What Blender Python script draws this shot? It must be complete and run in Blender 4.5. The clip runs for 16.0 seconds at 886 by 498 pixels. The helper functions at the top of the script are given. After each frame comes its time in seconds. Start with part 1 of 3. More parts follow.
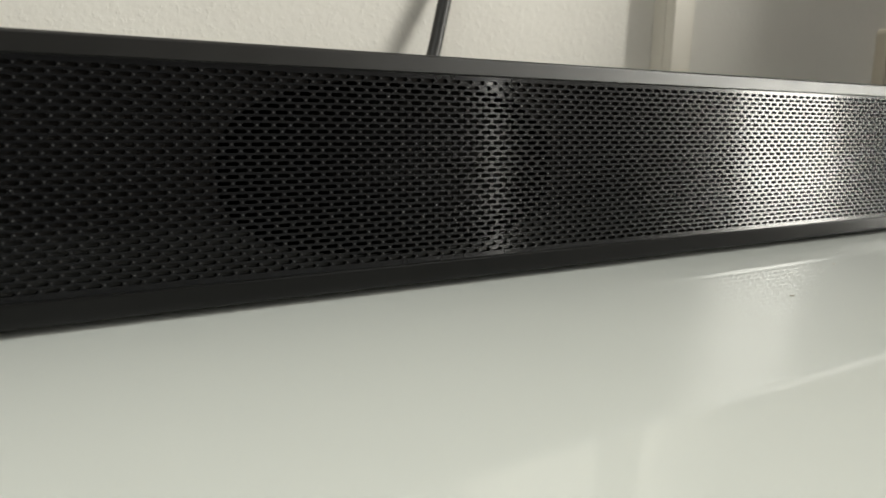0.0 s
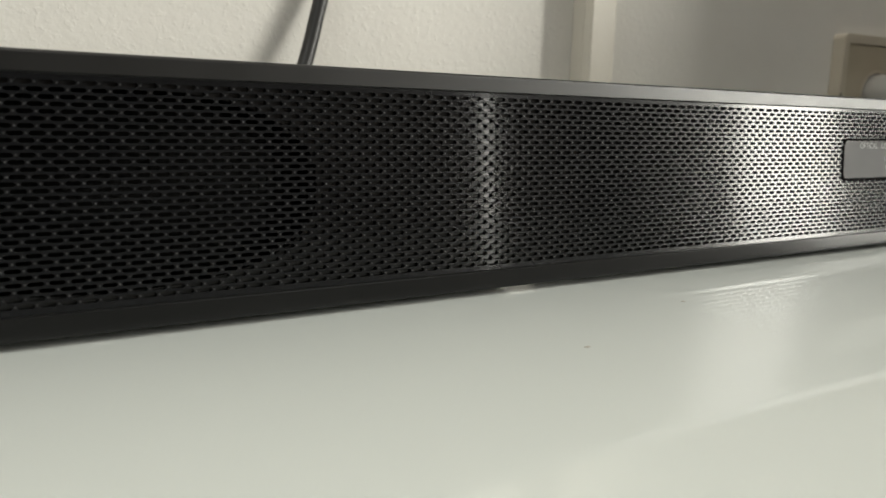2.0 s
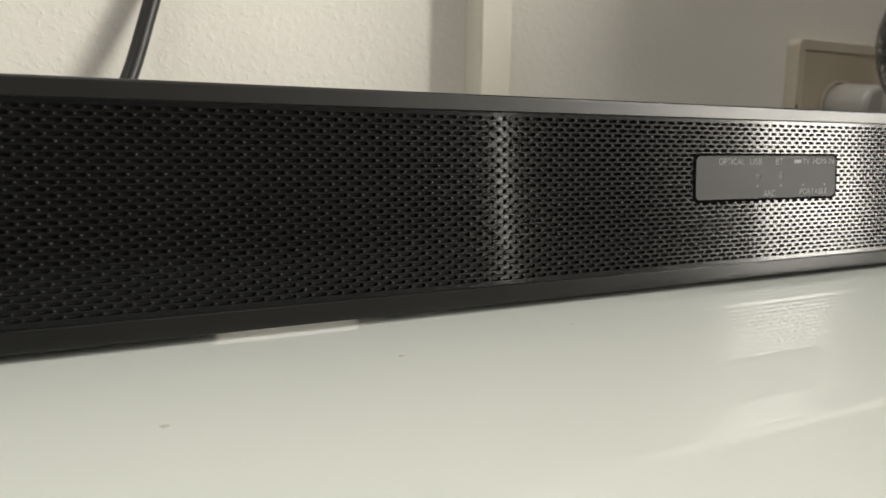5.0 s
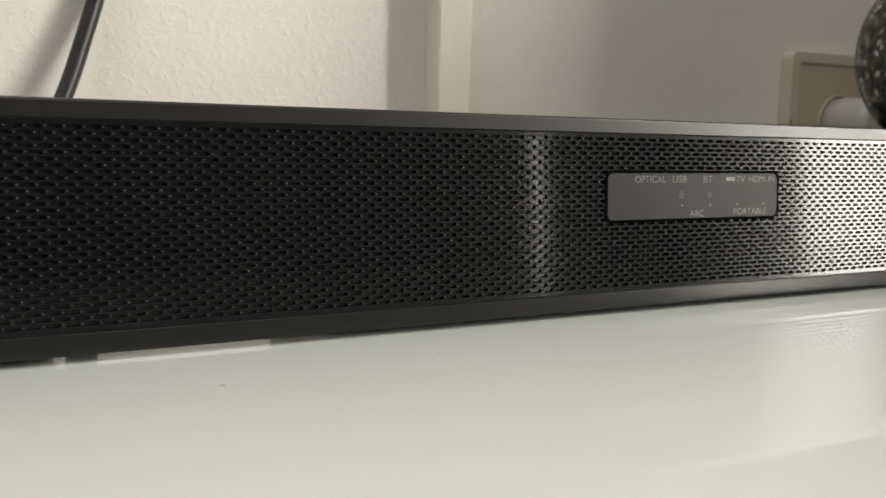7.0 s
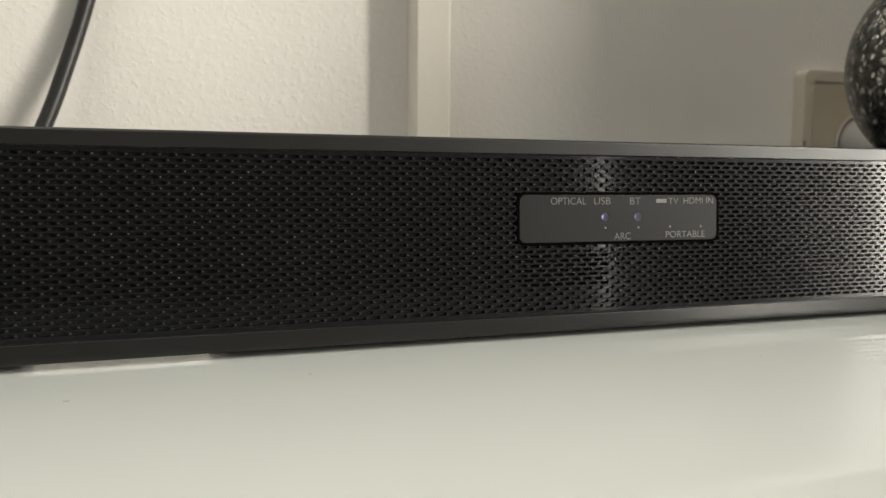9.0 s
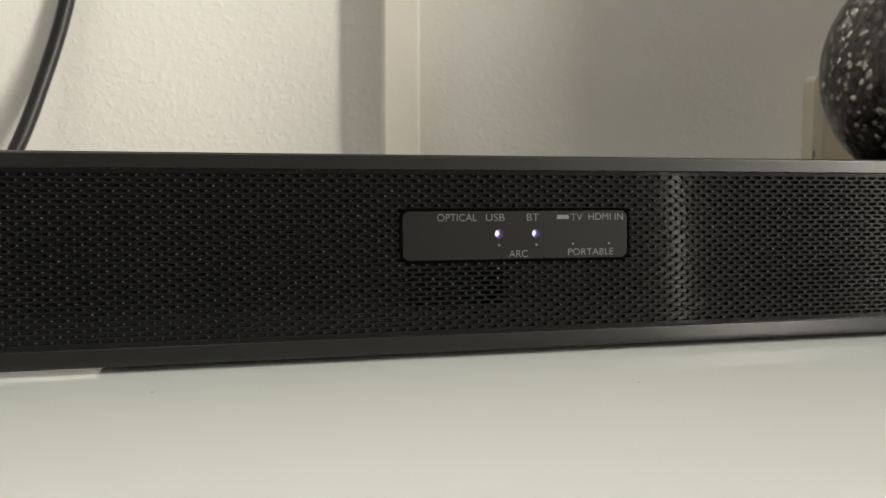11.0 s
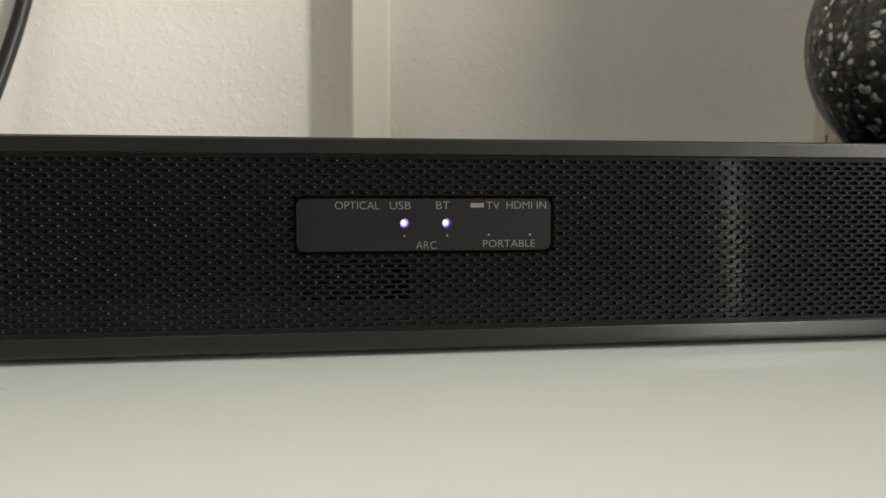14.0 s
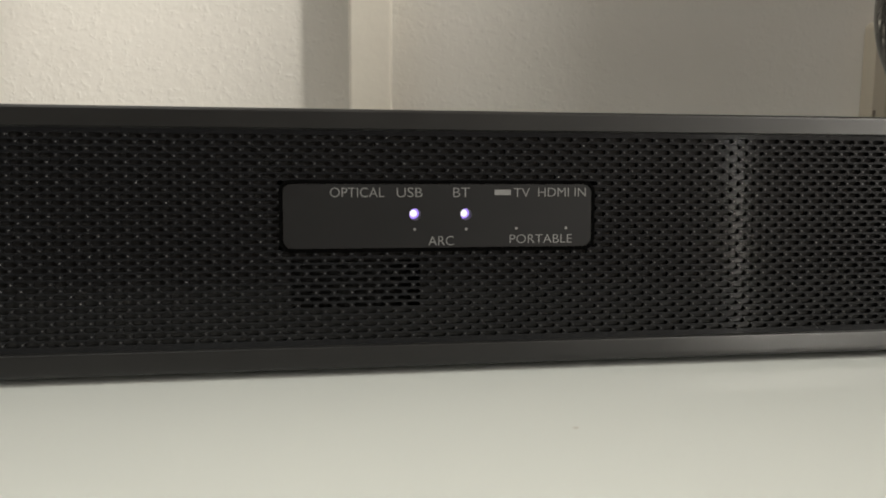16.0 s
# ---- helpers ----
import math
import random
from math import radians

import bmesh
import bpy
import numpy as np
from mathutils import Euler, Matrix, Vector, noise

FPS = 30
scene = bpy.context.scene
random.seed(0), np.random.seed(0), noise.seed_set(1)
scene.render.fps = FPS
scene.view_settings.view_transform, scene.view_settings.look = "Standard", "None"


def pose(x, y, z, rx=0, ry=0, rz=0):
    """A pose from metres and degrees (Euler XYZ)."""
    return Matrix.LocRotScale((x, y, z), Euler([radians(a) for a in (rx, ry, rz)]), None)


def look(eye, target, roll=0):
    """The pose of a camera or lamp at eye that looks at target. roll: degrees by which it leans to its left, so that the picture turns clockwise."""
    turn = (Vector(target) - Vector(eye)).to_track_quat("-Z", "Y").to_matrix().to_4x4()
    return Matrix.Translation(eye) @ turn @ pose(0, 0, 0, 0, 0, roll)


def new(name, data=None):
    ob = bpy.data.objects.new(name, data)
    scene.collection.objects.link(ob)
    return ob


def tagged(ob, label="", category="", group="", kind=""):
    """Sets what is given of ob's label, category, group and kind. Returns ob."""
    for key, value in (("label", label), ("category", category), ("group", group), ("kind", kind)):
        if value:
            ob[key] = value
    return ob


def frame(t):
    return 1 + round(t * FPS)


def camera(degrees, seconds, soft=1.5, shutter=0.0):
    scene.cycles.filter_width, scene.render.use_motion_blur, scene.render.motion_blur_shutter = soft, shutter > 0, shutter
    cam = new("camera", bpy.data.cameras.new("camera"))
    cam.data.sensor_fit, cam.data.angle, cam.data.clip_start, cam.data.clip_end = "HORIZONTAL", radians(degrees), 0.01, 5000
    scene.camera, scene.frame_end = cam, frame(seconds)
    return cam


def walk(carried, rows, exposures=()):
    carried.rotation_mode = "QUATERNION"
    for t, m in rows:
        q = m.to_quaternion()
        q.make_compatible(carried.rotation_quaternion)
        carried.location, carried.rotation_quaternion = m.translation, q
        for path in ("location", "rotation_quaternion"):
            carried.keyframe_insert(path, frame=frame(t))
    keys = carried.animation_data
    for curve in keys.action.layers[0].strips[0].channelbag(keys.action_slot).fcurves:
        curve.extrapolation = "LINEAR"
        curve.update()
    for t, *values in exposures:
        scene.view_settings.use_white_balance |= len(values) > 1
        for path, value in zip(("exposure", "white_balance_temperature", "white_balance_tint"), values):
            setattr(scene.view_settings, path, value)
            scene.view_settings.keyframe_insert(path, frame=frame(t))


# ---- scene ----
cam = camera(58.3, 16.0, soft=1.5)
cam.data.dof.use_dof, cam.data.dof.focus_distance, cam.data.dof.aperture_fstop = True, 0.195, 26.0
PATH = [
    # seconds, x, y, z, pitch, roll, yaw
    (0.0, -0.3604, -0.1526, 0.0454, -10.61, -1.69, -33.12),
    (0.5, -0.3421, -0.1541, 0.0480, -11.17, -2.04, -32.68),
    (1.0, -0.3252, -0.1544, 0.0479, -10.85, -2.01, -32.44),
    (1.5, -0.3064, -0.1557, 0.0479, -10.52, -2.00, -32.11),
    (2.0, -0.2932, -0.1556, 0.0469, -9.95, -1.69, -32.11),
    (2.5, -0.2763, -0.1576, 0.0472, -9.78, -1.64, -31.60),
    (3.0, -0.2603, -0.1594, 0.0474, -9.63, -1.59, -31.04),
    (3.5, -0.2451, -0.1603, 0.0473, -9.41, -1.47, -30.46),
    (4.0, -0.2316, -0.1607, 0.0466, -9.15, -1.26, -29.95),
    (6.5, -0.1750, -0.1707, 0.0466, -7.61, -1.00, -26.65),
    (7.0, -0.1646, -0.1734, 0.0469, -7.34, -0.95, -25.34),
    (7.5, -0.1546, -0.1781, 0.0463, -6.89, -0.92, -23.67),
    (8.0, -0.1452, -0.1812, 0.0460, -6.45, -0.72, -22.52),
    (8.5, -0.1336, -0.1858, 0.0457, -5.91, -0.61, -21.01),
    (9.0, -0.1218, -0.1898, 0.0462, -5.49, -0.57, -19.58),
    (11.5, -0.0552, -0.2041, 0.0476, -4.31, -0.18, -11.45),
    (12.0, -0.0438, -0.2067, 0.0469, -3.91, -0.28, -10.01),
    (12.5, -0.0356, -0.2066, 0.0471, -4.12, -0.27, -9.07),
    (13.0, -0.0307, -0.2036, 0.0472, -4.61, -0.28, -8.71),
    (13.5, -0.0272, -0.1993, 0.0469, -5.01, -0.30, -8.52),
    (14.0, -0.0250, -0.1919, 0.0471, -5.55, -0.27, -8.50),
    (14.5, -0.0242, -0.1823, 0.0471, -5.95, -0.22, -8.71),
    (15.0, -0.0245, -0.1737, 0.0473, -6.44, -0.37, -8.89),
    (15.5, -0.0236, -0.1641, 0.0476, -6.86, -0.33, -8.57),
    (16.0, -0.0242, -0.1567, 0.0475, -7.15, -0.45, -8.72),
]
walk(cam, [(t, pose(x, y, z, 90 + p, r, w)) for t, x, y, z, p, r, w in PATH],
     exposures=((0.0, -0.03, 6330, 8.0), (2.0, 0.0, 6330, 8.0), (4.0, 0.12, 6450, 9.5), (6.5, 0.15, 6480, 10.0), (9.0, 0.18, 6500, 10.0), (11.5, 0.15, 6500, 10.0), (14.0, 0.09, 6500, 10.0), (16.0, 0.10, 6530, 11.0)))

# ---- light ----
world = bpy.data.worlds.new("world")
scene.world = world
world.use_nodes = True
nt = world.node_tree
nt.nodes.clear()
w_out = nt.nodes.new("ShaderNodeOutputWorld")
w_bg = nt.nodes.new("ShaderNodeBackground")
w_sky = nt.nodes.new("ShaderNodeTexSky")
w_sky.sky_type = "NISHITA"
w_sky.sun_disc = False
w_sky.sun_elevation = radians(35)
w_sky.sun_rotation = radians(100)
w_bg.inputs["Strength"].default_value = 0.1
nt.links.new(w_sky.outputs[0], w_bg.inputs[0])
nt.links.new(w_bg.outputs[0], w_out.inputs[0])


def window_light(name, eye, target, width, height, watts, color):
    """An area lamp: daylight in a window's opening, and the added ceiling fill."""
    d = bpy.data.lights.new(name, "AREA")
    d.shape = "RECTANGLE"
    d.size, d.size_y, d.energy, d.color = width, height, watts, color
    ob = new(name, d)
    ob.matrix_world = look(eye, target)
    return ob


RIGHT_X, FRONT_Y, LEFT_X, FLOOR_Z, CEIL_Z = 1.33, -1.53, -2.4, -0.52, 1.95
window_light("window_light_bright", (RIGHT_X - 0.01, -0.96, 0.62), (RIGHT_X - 1, -0.96, 0.62), 0.24, 1.7, 48.0, (1.0, 0.955, 0.85))
window_light("window_light_narrow", (1.005, FRONT_Y - 0.12, 0.62), (1.005, 0, 0.62), 0.050, 1.7, 8.0, (1.0, 0.95, 0.86))
# unseen overhead fill, added to brighten the bench and the wall
window_light("ceiling_fill_light", (-0.95, -0.62, CEIL_Z - 0.01), (-0.95, -0.62, 0), 1.2, 0.7, 16.6, (1.0, 0.985, 0.905))

# ---- materials ----


def nodes_of(name):
    m = bpy.data.materials.new(name)
    m.use_nodes = True
    t = m.node_tree
    return m, t, t.nodes["Principled BSDF"], t.links


def tex_coord(t, scale=(1, 1, 1)):
    c = t.nodes.new("ShaderNodeTexCoord")
    mp = t.nodes.new("ShaderNodeMapping")
    mp.inputs["Scale"].default_value = scale
    t.links.new(c.outputs["Object"], mp.inputs["Vector"])
    return mp.outputs["Vector"]


def noise_tex(t, vec, scale, detail=4.0, rough=0.55):
    n = t.nodes.new("ShaderNodeTexNoise")
    n.inputs["Scale"].default_value = scale
    n.inputs["Detail"].default_value = detail
    n.inputs["Roughness"].default_value = rough
    t.links.new(vec, n.inputs["Vector"])
    return n.outputs["Fac"]


def ramp(t, fac, stops):
    r = t.nodes.new("ShaderNodeValToRGB")
    while len(r.color_ramp.elements) < len(stops):
        r.color_ramp.elements.new(0.5)
    for e, (p, c) in zip(r.color_ramp.elements, stops):
        e.position, e.color = p, (*c, 1) if len(c) == 3 else c
    t.links.new(fac, r.inputs["Fac"])
    return r.outputs["Color"]


def bump(t, height, strength, distance, normal=None):
    b = t.nodes.new("ShaderNodeBump")
    b.inputs["Strength"].default_value = strength
    b.inputs["Distance"].default_value = distance
    t.links.new(height, b.inputs["Height"])
    if normal:
        t.links.new(normal, b.inputs["Normal"])
    return b.outputs["Normal"]


def surface(name, dark, light, scale, rough, rough_var=0.06, metal=0.0, bump_scale=0.0, bump_dist=0.0, coat=0.0, stretch=(1, 1, 1), spec=0.5, coat_rough=0.03, coat_ior=1.5):
    m, t, p, l = nodes_of(name)
    v = tex_coord(t, stretch)
    n1 = noise_tex(t, v, scale, 6)
    l.new(ramp(t, n1, [(0.3, dark), (0.7, light)]), p.inputs["Base Color"])
    n2 = noise_tex(t, v, scale * 3.7, 3)
    r = t.nodes.new("ShaderNodeMapRange")
    r.inputs["To Min"].default_value = rough - rough_var
    r.inputs["To Max"].default_value = rough + rough_var
    l.new(n2, r.inputs["Value"])
    l.new(r.outputs[0], p.inputs["Roughness"])
    p.inputs["Metallic"].default_value = metal
    p.inputs["Coat Weight"].default_value = coat
    p.inputs["Coat Roughness"].default_value = coat_rough
    p.inputs["Coat IOR"].default_value = coat_ior
    p.inputs["Specular IOR Level"].default_value = spec
    if bump_dist:
        l.new(bump(t, noise_tex(t, v, bump_scale, 4), 1.0, bump_dist), p.inputs["Normal"])
    return m


def plaster_material():
    """White painted plaster with rolled grain and small ridges."""
    m, t, p, l = nodes_of("plaster")
    v = tex_coord(t)
    base = noise_tex(t, v, 9, 5)
    l.new(ramp(t, base, [(0.3, (0.762, 0.735, 0.69)), (0.7, (0.822, 0.80, 0.754))]), p.inputs["Base Color"])
    p.inputs["Roughness"].default_value = 0.75
    warp = t.nodes.new("ShaderNodeTexNoise")
    warp.inputs["Scale"].default_value = 90
    l.new(v, warp.inputs["Vector"])
    mix = t.nodes.new("ShaderNodeMix")
    mix.data_type = "VECTOR"
    mix.inputs["Factor"].default_value = 0.003
    l.new(v, mix.inputs["A"])
    l.new(warp.outputs["Color"], mix.inputs["B"])
    broad = noise_tex(t, mix.outputs["Result"], 250, 3, 0.55)
    flakes = ramp(t, noise_tex(t, mix.outputs["Result"], 380, 2, 0.45), [(0.56, (0, 0, 0)), (0.70, (1, 1, 1))])
    n = bump(t, broad, 0.28, 0.0009)
    n = bump(t, flakes, 0.25, 0.0004, n)
    n = bump(t, noise_tex(t, v, 900, 2), 0.35, 0.0002, n)
    l.new(n, p.inputs["Normal"])
    return m


MAT = {
    "plaster": plaster_material(),
    "lacquer": surface("white_gloss_lacquer", (0.733, 0.765, 0.732), (0.763, 0.795, 0.762), 3, 0.34, 0.04, coat=0.85, bump_scale=40, bump_dist=0.000012, coat_rough=0.03, spec=0.2),
    "grille": surface("black_painted_steel", (0.0066, 0.0069, 0.0080), (0.0084, 0.0088, 0.0100), 60, 0.10, 0.008, spec=0.12, coat=0.47, coat_rough=0.235, coat_ior=1.36),
    # paler and shinier than the sheet, to put highlights on its bridges
    "glint_bead": surface("bridge_glint_bead", (0.02, 0.0197, 0.0203), (0.028, 0.0276, 0.0284), 60, 0.30, 0.015, spec=0.5),
    "cut_edge": surface("dull_black_cut_edge", (0.005, 0.005, 0.0052), (0.007, 0.007, 0.0073), 60, 0.8, 0.05, spec=0.1),
    "plastic": surface("black_satin_plastic", (0.009, 0.009, 0.009), (0.013, 0.013, 0.013), 40, 0.34, 0.05, bump_scale=3000, bump_dist=0.00002, spec=0.5),
    "rail": surface("dull_black_rail_plastic", (0.015, 0.015, 0.015), (0.019, 0.019, 0.019), 40, 0.38, 0.05, bump_scale=3000, bump_dist=0.00002, spec=0.28),
    "backing": surface("black_gloss_backing", (0.012, 0.012, 0.0123), (0.015, 0.015, 0.0153), 40, 0.07, 0.01, spec=0.25),
    "cavity": surface("black_cloth", (0.004, 0.004, 0.004), (0.007, 0.007, 0.007), 300, 0.9),
    "cone": surface("driver_cone_paper", (0.005, 0.005, 0.005), (0.007, 0.007, 0.007), 200, 0.7, spec=0.2),
    "cap": surface("driver_dust_cap", (0.012, 0.012, 0.012), (0.018, 0.018, 0.018), 200, 0.12, coat=0.5),
    "panel": surface("smoked_display_panel", (0.0066, 0.0064, 0.0069), (0.0092, 0.0090, 0.0095), 20, 0.48, 0.03, spec=0.25),
    "rim": surface("black_rim", (0.0008, 0.0008, 0.0008), (0.0013, 0.0013, 0.0013), 40, 0.8, spec=0.02),
    "tube": surface("grey_light_pipe", (0.20, 0.20, 0.20), (0.24, 0.24, 0.24), 60, 0.7, spec=0.1),
    "ink": surface("grey_ink", (0.14, 0.14, 0.139), (0.175, 0.175, 0.174), 500, 0.5),
    "cable": surface("black_cable_rubber", (0.012, 0.012, 0.012), (0.02, 0.02, 0.02), 90, 0.42, 0.06),
    "duct": surface("cream_plastic_duct", (0.74, 0.70, 0.62), (0.79, 0.75, 0.67), 12, 0.42, 0.06, bump_scale=160, bump_dist=0.0002),
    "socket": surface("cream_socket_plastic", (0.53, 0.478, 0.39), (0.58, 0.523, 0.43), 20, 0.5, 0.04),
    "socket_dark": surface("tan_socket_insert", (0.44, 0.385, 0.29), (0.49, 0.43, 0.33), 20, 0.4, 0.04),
    "plug": surface("white_plug_plastic", (0.40, 0.385, 0.36), (0.44, 0.425, 0.40), 20, 0.35, 0.04),
    "steel": surface("dark_steel", (0.20, 0.175, 0.15), (0.26, 0.23, 0.20), 200, 0.45, metal=0.7),
    "base": surface("black_gloss_base", (0.006, 0.006, 0.006), (0.01, 0.01, 0.01), 40, 0.15),
    # kept dark so the added shading wall bounces little light back
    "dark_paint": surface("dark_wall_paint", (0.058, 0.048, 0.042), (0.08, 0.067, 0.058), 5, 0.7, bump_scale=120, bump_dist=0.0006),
    "floor": surface("oak_floor", (0.12, 0.08, 0.05), (0.20, 0.14, 0.09), 6, 0.45, stretch=(1, 8, 1)),
    "speck": surface("dust", (0.42, 0.39, 0.33), (0.5, 0.46, 0.40), 900, 0.9),
}


def led_material():
    # the lamp's violet halo, given as an emitting colour of its own
    m, t, p, l = nodes_of("violet_led_glow")
    p.inputs["Base Color"].default_value = (0.03, 0.025, 0.06, 1)
    p.inputs["Emission Color"].default_value = (0.40, 0.25, 1.0, 1)
    p.inputs["Emission Strength"].default_value = 1.5
    return m


def led_core_material():
    m, t, p, l = nodes_of("led_core")
    p.inputs["Base Color"].default_value = (0.06, 0.055, 0.08, 1)
    p.inputs["Emission Color"].default_value = (0.93, 0.88, 1.0, 1)
    p.inputs["Emission Strength"].default_value = 1.6
    return m


def chip_material(name, joined, depth, fine):
    """Smoked glass: each chip with its own depth of grey, some silvered."""
    m, t, p, l = nodes_of(name)
    v = tex_coord(t)
    if joined:
        src = t.nodes.new("ShaderNodeNewGeometry").outputs["Random Per Island"]
    else:
        src = t.nodes.new("ShaderNodeObjectInfo").outputs["Random"]
    l.new(ramp(t, src, [(0.0, (0.008, 0.008, 0.008)), (0.3, (0.07, 0.069, 0.067)), (0.6, (0.36, 0.355, 0.345)), (1.0, (0.85, 0.845, 0.83))]), p.inputs["Base Color"])
    l.new(ramp(t, src, [(0.25, (0.0, 0.0, 0.0)), (0.4, (0.95, 0.95, 0.95))]), p.inputs["Metallic"])
    p.inputs["Roughness"].default_value = 0.12
    p.inputs["Coat Weight"].default_value = 0.7
    p.inputs["Coat Roughness"].default_value = 0.03
    l.new(bump(t, noise_tex(t, v, fine, 2), 0.9, depth), p.inputs["Normal"])
    return m


def cover_material():
    """Clear flush cover over a lamp, with the panel's own dull sheen."""
    m, t, p, l = nodes_of("lamp_cover")
    out = t.nodes["Material Output"]
    t.nodes.remove(p)
    clear = t.nodes.new("ShaderNodeBsdfTransparent")
    clear.inputs["Color"].default_value = (0.85, 0.85, 0.87, 1)
    sheen = t.nodes.new("ShaderNodeBsdfGlossy")
    sheen.inputs["Roughness"].default_value = 0.48
    face = t.nodes.new("ShaderNodeLayerWeight")
    face.inputs["Blend"].default_value = 0.5
    gain = t.nodes.new("ShaderNodeMath")
    gain.operation = "MULTIPLY"
    gain.inputs[1].default_value = 0.09
    l.new(face.outputs["Facing"], gain.inputs[0])
    mix = t.nodes.new("ShaderNodeMixShader")
    l.new(gain.outputs[0], mix.inputs[0])
    l.new(clear.outputs[0], mix.inputs[1])
    l.new(sheen.outputs[0], mix.inputs[2])
    l.new(mix.outputs[0], out.inputs["Surface"])
    return m


MAT["cover"] = cover_material()
MAT["led"] = led_material()
MAT["led_core"] = led_core_material()
MAT["chip"] = chip_material("smoked_glass_chip", False, 0.0010, 1.1)
MAT["chips"] = chip_material("smoked_glass_chips", True, 0.0010, 520)


def varnish_material():
    """Clear thick glass skin, rippled."""
    m, t, p, l = nodes_of("clear_glass_skin")
    out = t.nodes["Material Output"]
    t.nodes.remove(p)
    clear = t.nodes.new("ShaderNodeBsdfTransparent")
    clear.inputs["Color"].default_value = (0.93, 0.925, 0.915, 1)
    shine = t.nodes.new("ShaderNodeBsdfGlossy")
    shine.inputs["Roughness"].default_value = 0.05
    l.new(bump(t, noise_tex(t, tex_coord(t), 330, 2), 0.55, 0.0016), shine.inputs["Normal"])
    face = t.nodes.new("ShaderNodeLayerWeight")
    face.inputs["Blend"].default_value = 0.2
    mix = t.nodes.new("ShaderNodeMixShader")
    l.new(face.outputs["Fresnel"], mix.inputs[0])
    l.new(clear.outputs[0], mix.inputs[1])
    l.new(shine.outputs[0], mix.inputs[2])
    l.new(mix.outputs[0], out.inputs["Surface"])
    return m


MAT["skin"] = varnish_material()
MAT["grout"] = surface("dark_grout", (0.010, 0.0097, 0.0092), (0.05, 0.047, 0.043), 160, 0.22, 0.08, bump_scale=420, bump_dist=0.0014, coat=0.6, coat_rough=0.06)

# ---- mesh helpers ----


def link(name, bm, material, parent=None, label="", smooth=False):
    me = bpy.data.meshes.new(name)
    bm.to_mesh(me)
    bm.free()
    me.materials.append(MAT[material])
    if smooth:
        for f in me.polygons:
            f.use_smooth = True
    ob = new(name, me)
    if parent:
        ob.parent = parent
    if label:
        ob["label"] = label
    return ob


def part(name, bm, material, parent, label="", smooth=False):
    return link(name, bm, material, parent, label, smooth)


def empty(name, place=(0, 0, 0)):
    ob = new(name)
    ob.location = place
    return ob


def box(x0, y0, z0, x1, y1, z1, bevel=0.0, segments=2):
    bm = bmesh.new()
    bmesh.ops.create_cube(bm, size=1)
    for v in bm.verts:
        v.co = Vector((x0 + (v.co.x + 0.5) * (x1 - x0), y0 + (v.co.y + 0.5) * (y1 - y0), z0 + (v.co.z + 0.5) * (z1 - z0)))
    if bevel:
        bmesh.ops.bevel(bm, geom=bm.edges[:], offset=bevel, segments=segments, affect="EDGES", profile=0.5)
    return bm


def extrude_profile(profile, x0, x1):
    """A closed (y, z) outline drawn out along x, with end caps."""
    bm = bmesh.new()
    a = [bm.verts.new((x0, y, z)) for y, z in profile]
    b = [bm.verts.new((x1, y, z)) for y, z in profile]
    n = len(a)
    for i in range(n):
        j = (i + 1) % n
        bm.faces.new((a[i], a[j], b[j], b[i]))
    bm.faces.new(a[::-1])
    bm.faces.new(b)
    bmesh.ops.recalc_face_normals(bm, faces=bm.faces[:])
    return bm


def tube(points, radius, sides=14):
    """A round cord along smooth points."""
    pts = [Vector(p) for p in points]
    fine = []
    for i in range(len(pts) - 1):
        p0, p1, p2, p3 = pts[max(i - 1, 0)], pts[i], pts[i + 1], pts[min(i + 2, len(pts) - 1)]
        for k in range(8):
            u = k / 8
            fine.append(0.5 * (2 * p1 + (p2 - p0) * u + (2 * p0 - 5 * p1 + 4 * p2 - p3) * u * u + (3 * p1 - p0 - 3 * p2 + p3) * u ** 3))
    fine.append(pts[-1])
    bm = bmesh.new()
    rings = []
    for i, p in enumerate(fine):
        d = (fine[min(i + 1, len(fine) - 1)] - fine[max(i - 1, 0)]).normalized()
        s = d.cross(Vector((0, 1, 0.01))).normalized()
        u = s.cross(d)
        rings.append([bm.verts.new(p + radius * (math.cos(a) * s + math.sin(a) * u)) for a in (2 * math.pi * k / sides for k in range(sides))])
    for r, q in zip(rings, rings[1:]):
        for k in range(sides):
            bm.faces.new((r[k], r[(k + 1) % sides], q[(k + 1) % sides], q[k]))
    bm.faces.new(rings[0][::-1])
    bm.faces.new(rings[-1])
    bmesh.ops.recalc_face_normals(bm, faces=bm.faces[:])
    return bm


def lathe(profile, sides=48):
    """A (radius, height) outline turned about z."""
    bm = bmesh.new()
    rings = []
    for r, z in profile:
        rings.append([bm.verts.new((r * math.cos(2 * math.pi * k / sides), r * math.sin(2 * math.pi * k / sides), z)) for k in range(sides)])
    for a, b in zip(rings, rings[1:]):
        for k in range(sides):
            bm.faces.new((a[k], a[(k + 1) % sides], b[(k + 1) % sides], b[k]))
    bm.faces.new(rings[0][::-1])
    bm.faces.new(rings[-1])
    bmesh.ops.remove_doubles(bm, verts=bm.verts[:], dist=1e-7)
    bmesh.ops.recalc_face_normals(bm, faces=bm.faces[:])
    return bm


def rounded_rect(w, h, r, n=6):
    pts = []
    for cx, cz, a0 in ((w / 2 - r, h / 2 - r, 0), (-w / 2 + r, h / 2 - r, 90), (-w / 2 + r, -h / 2 + r, 180), (w / 2 - r, -h / 2 + r, 270)):
        for k in range(n + 1):
            a = radians(a0 + 90 * k / n)
            pts.append((cx + r * math.cos(a), cz + r * math.sin(a)))
    return pts


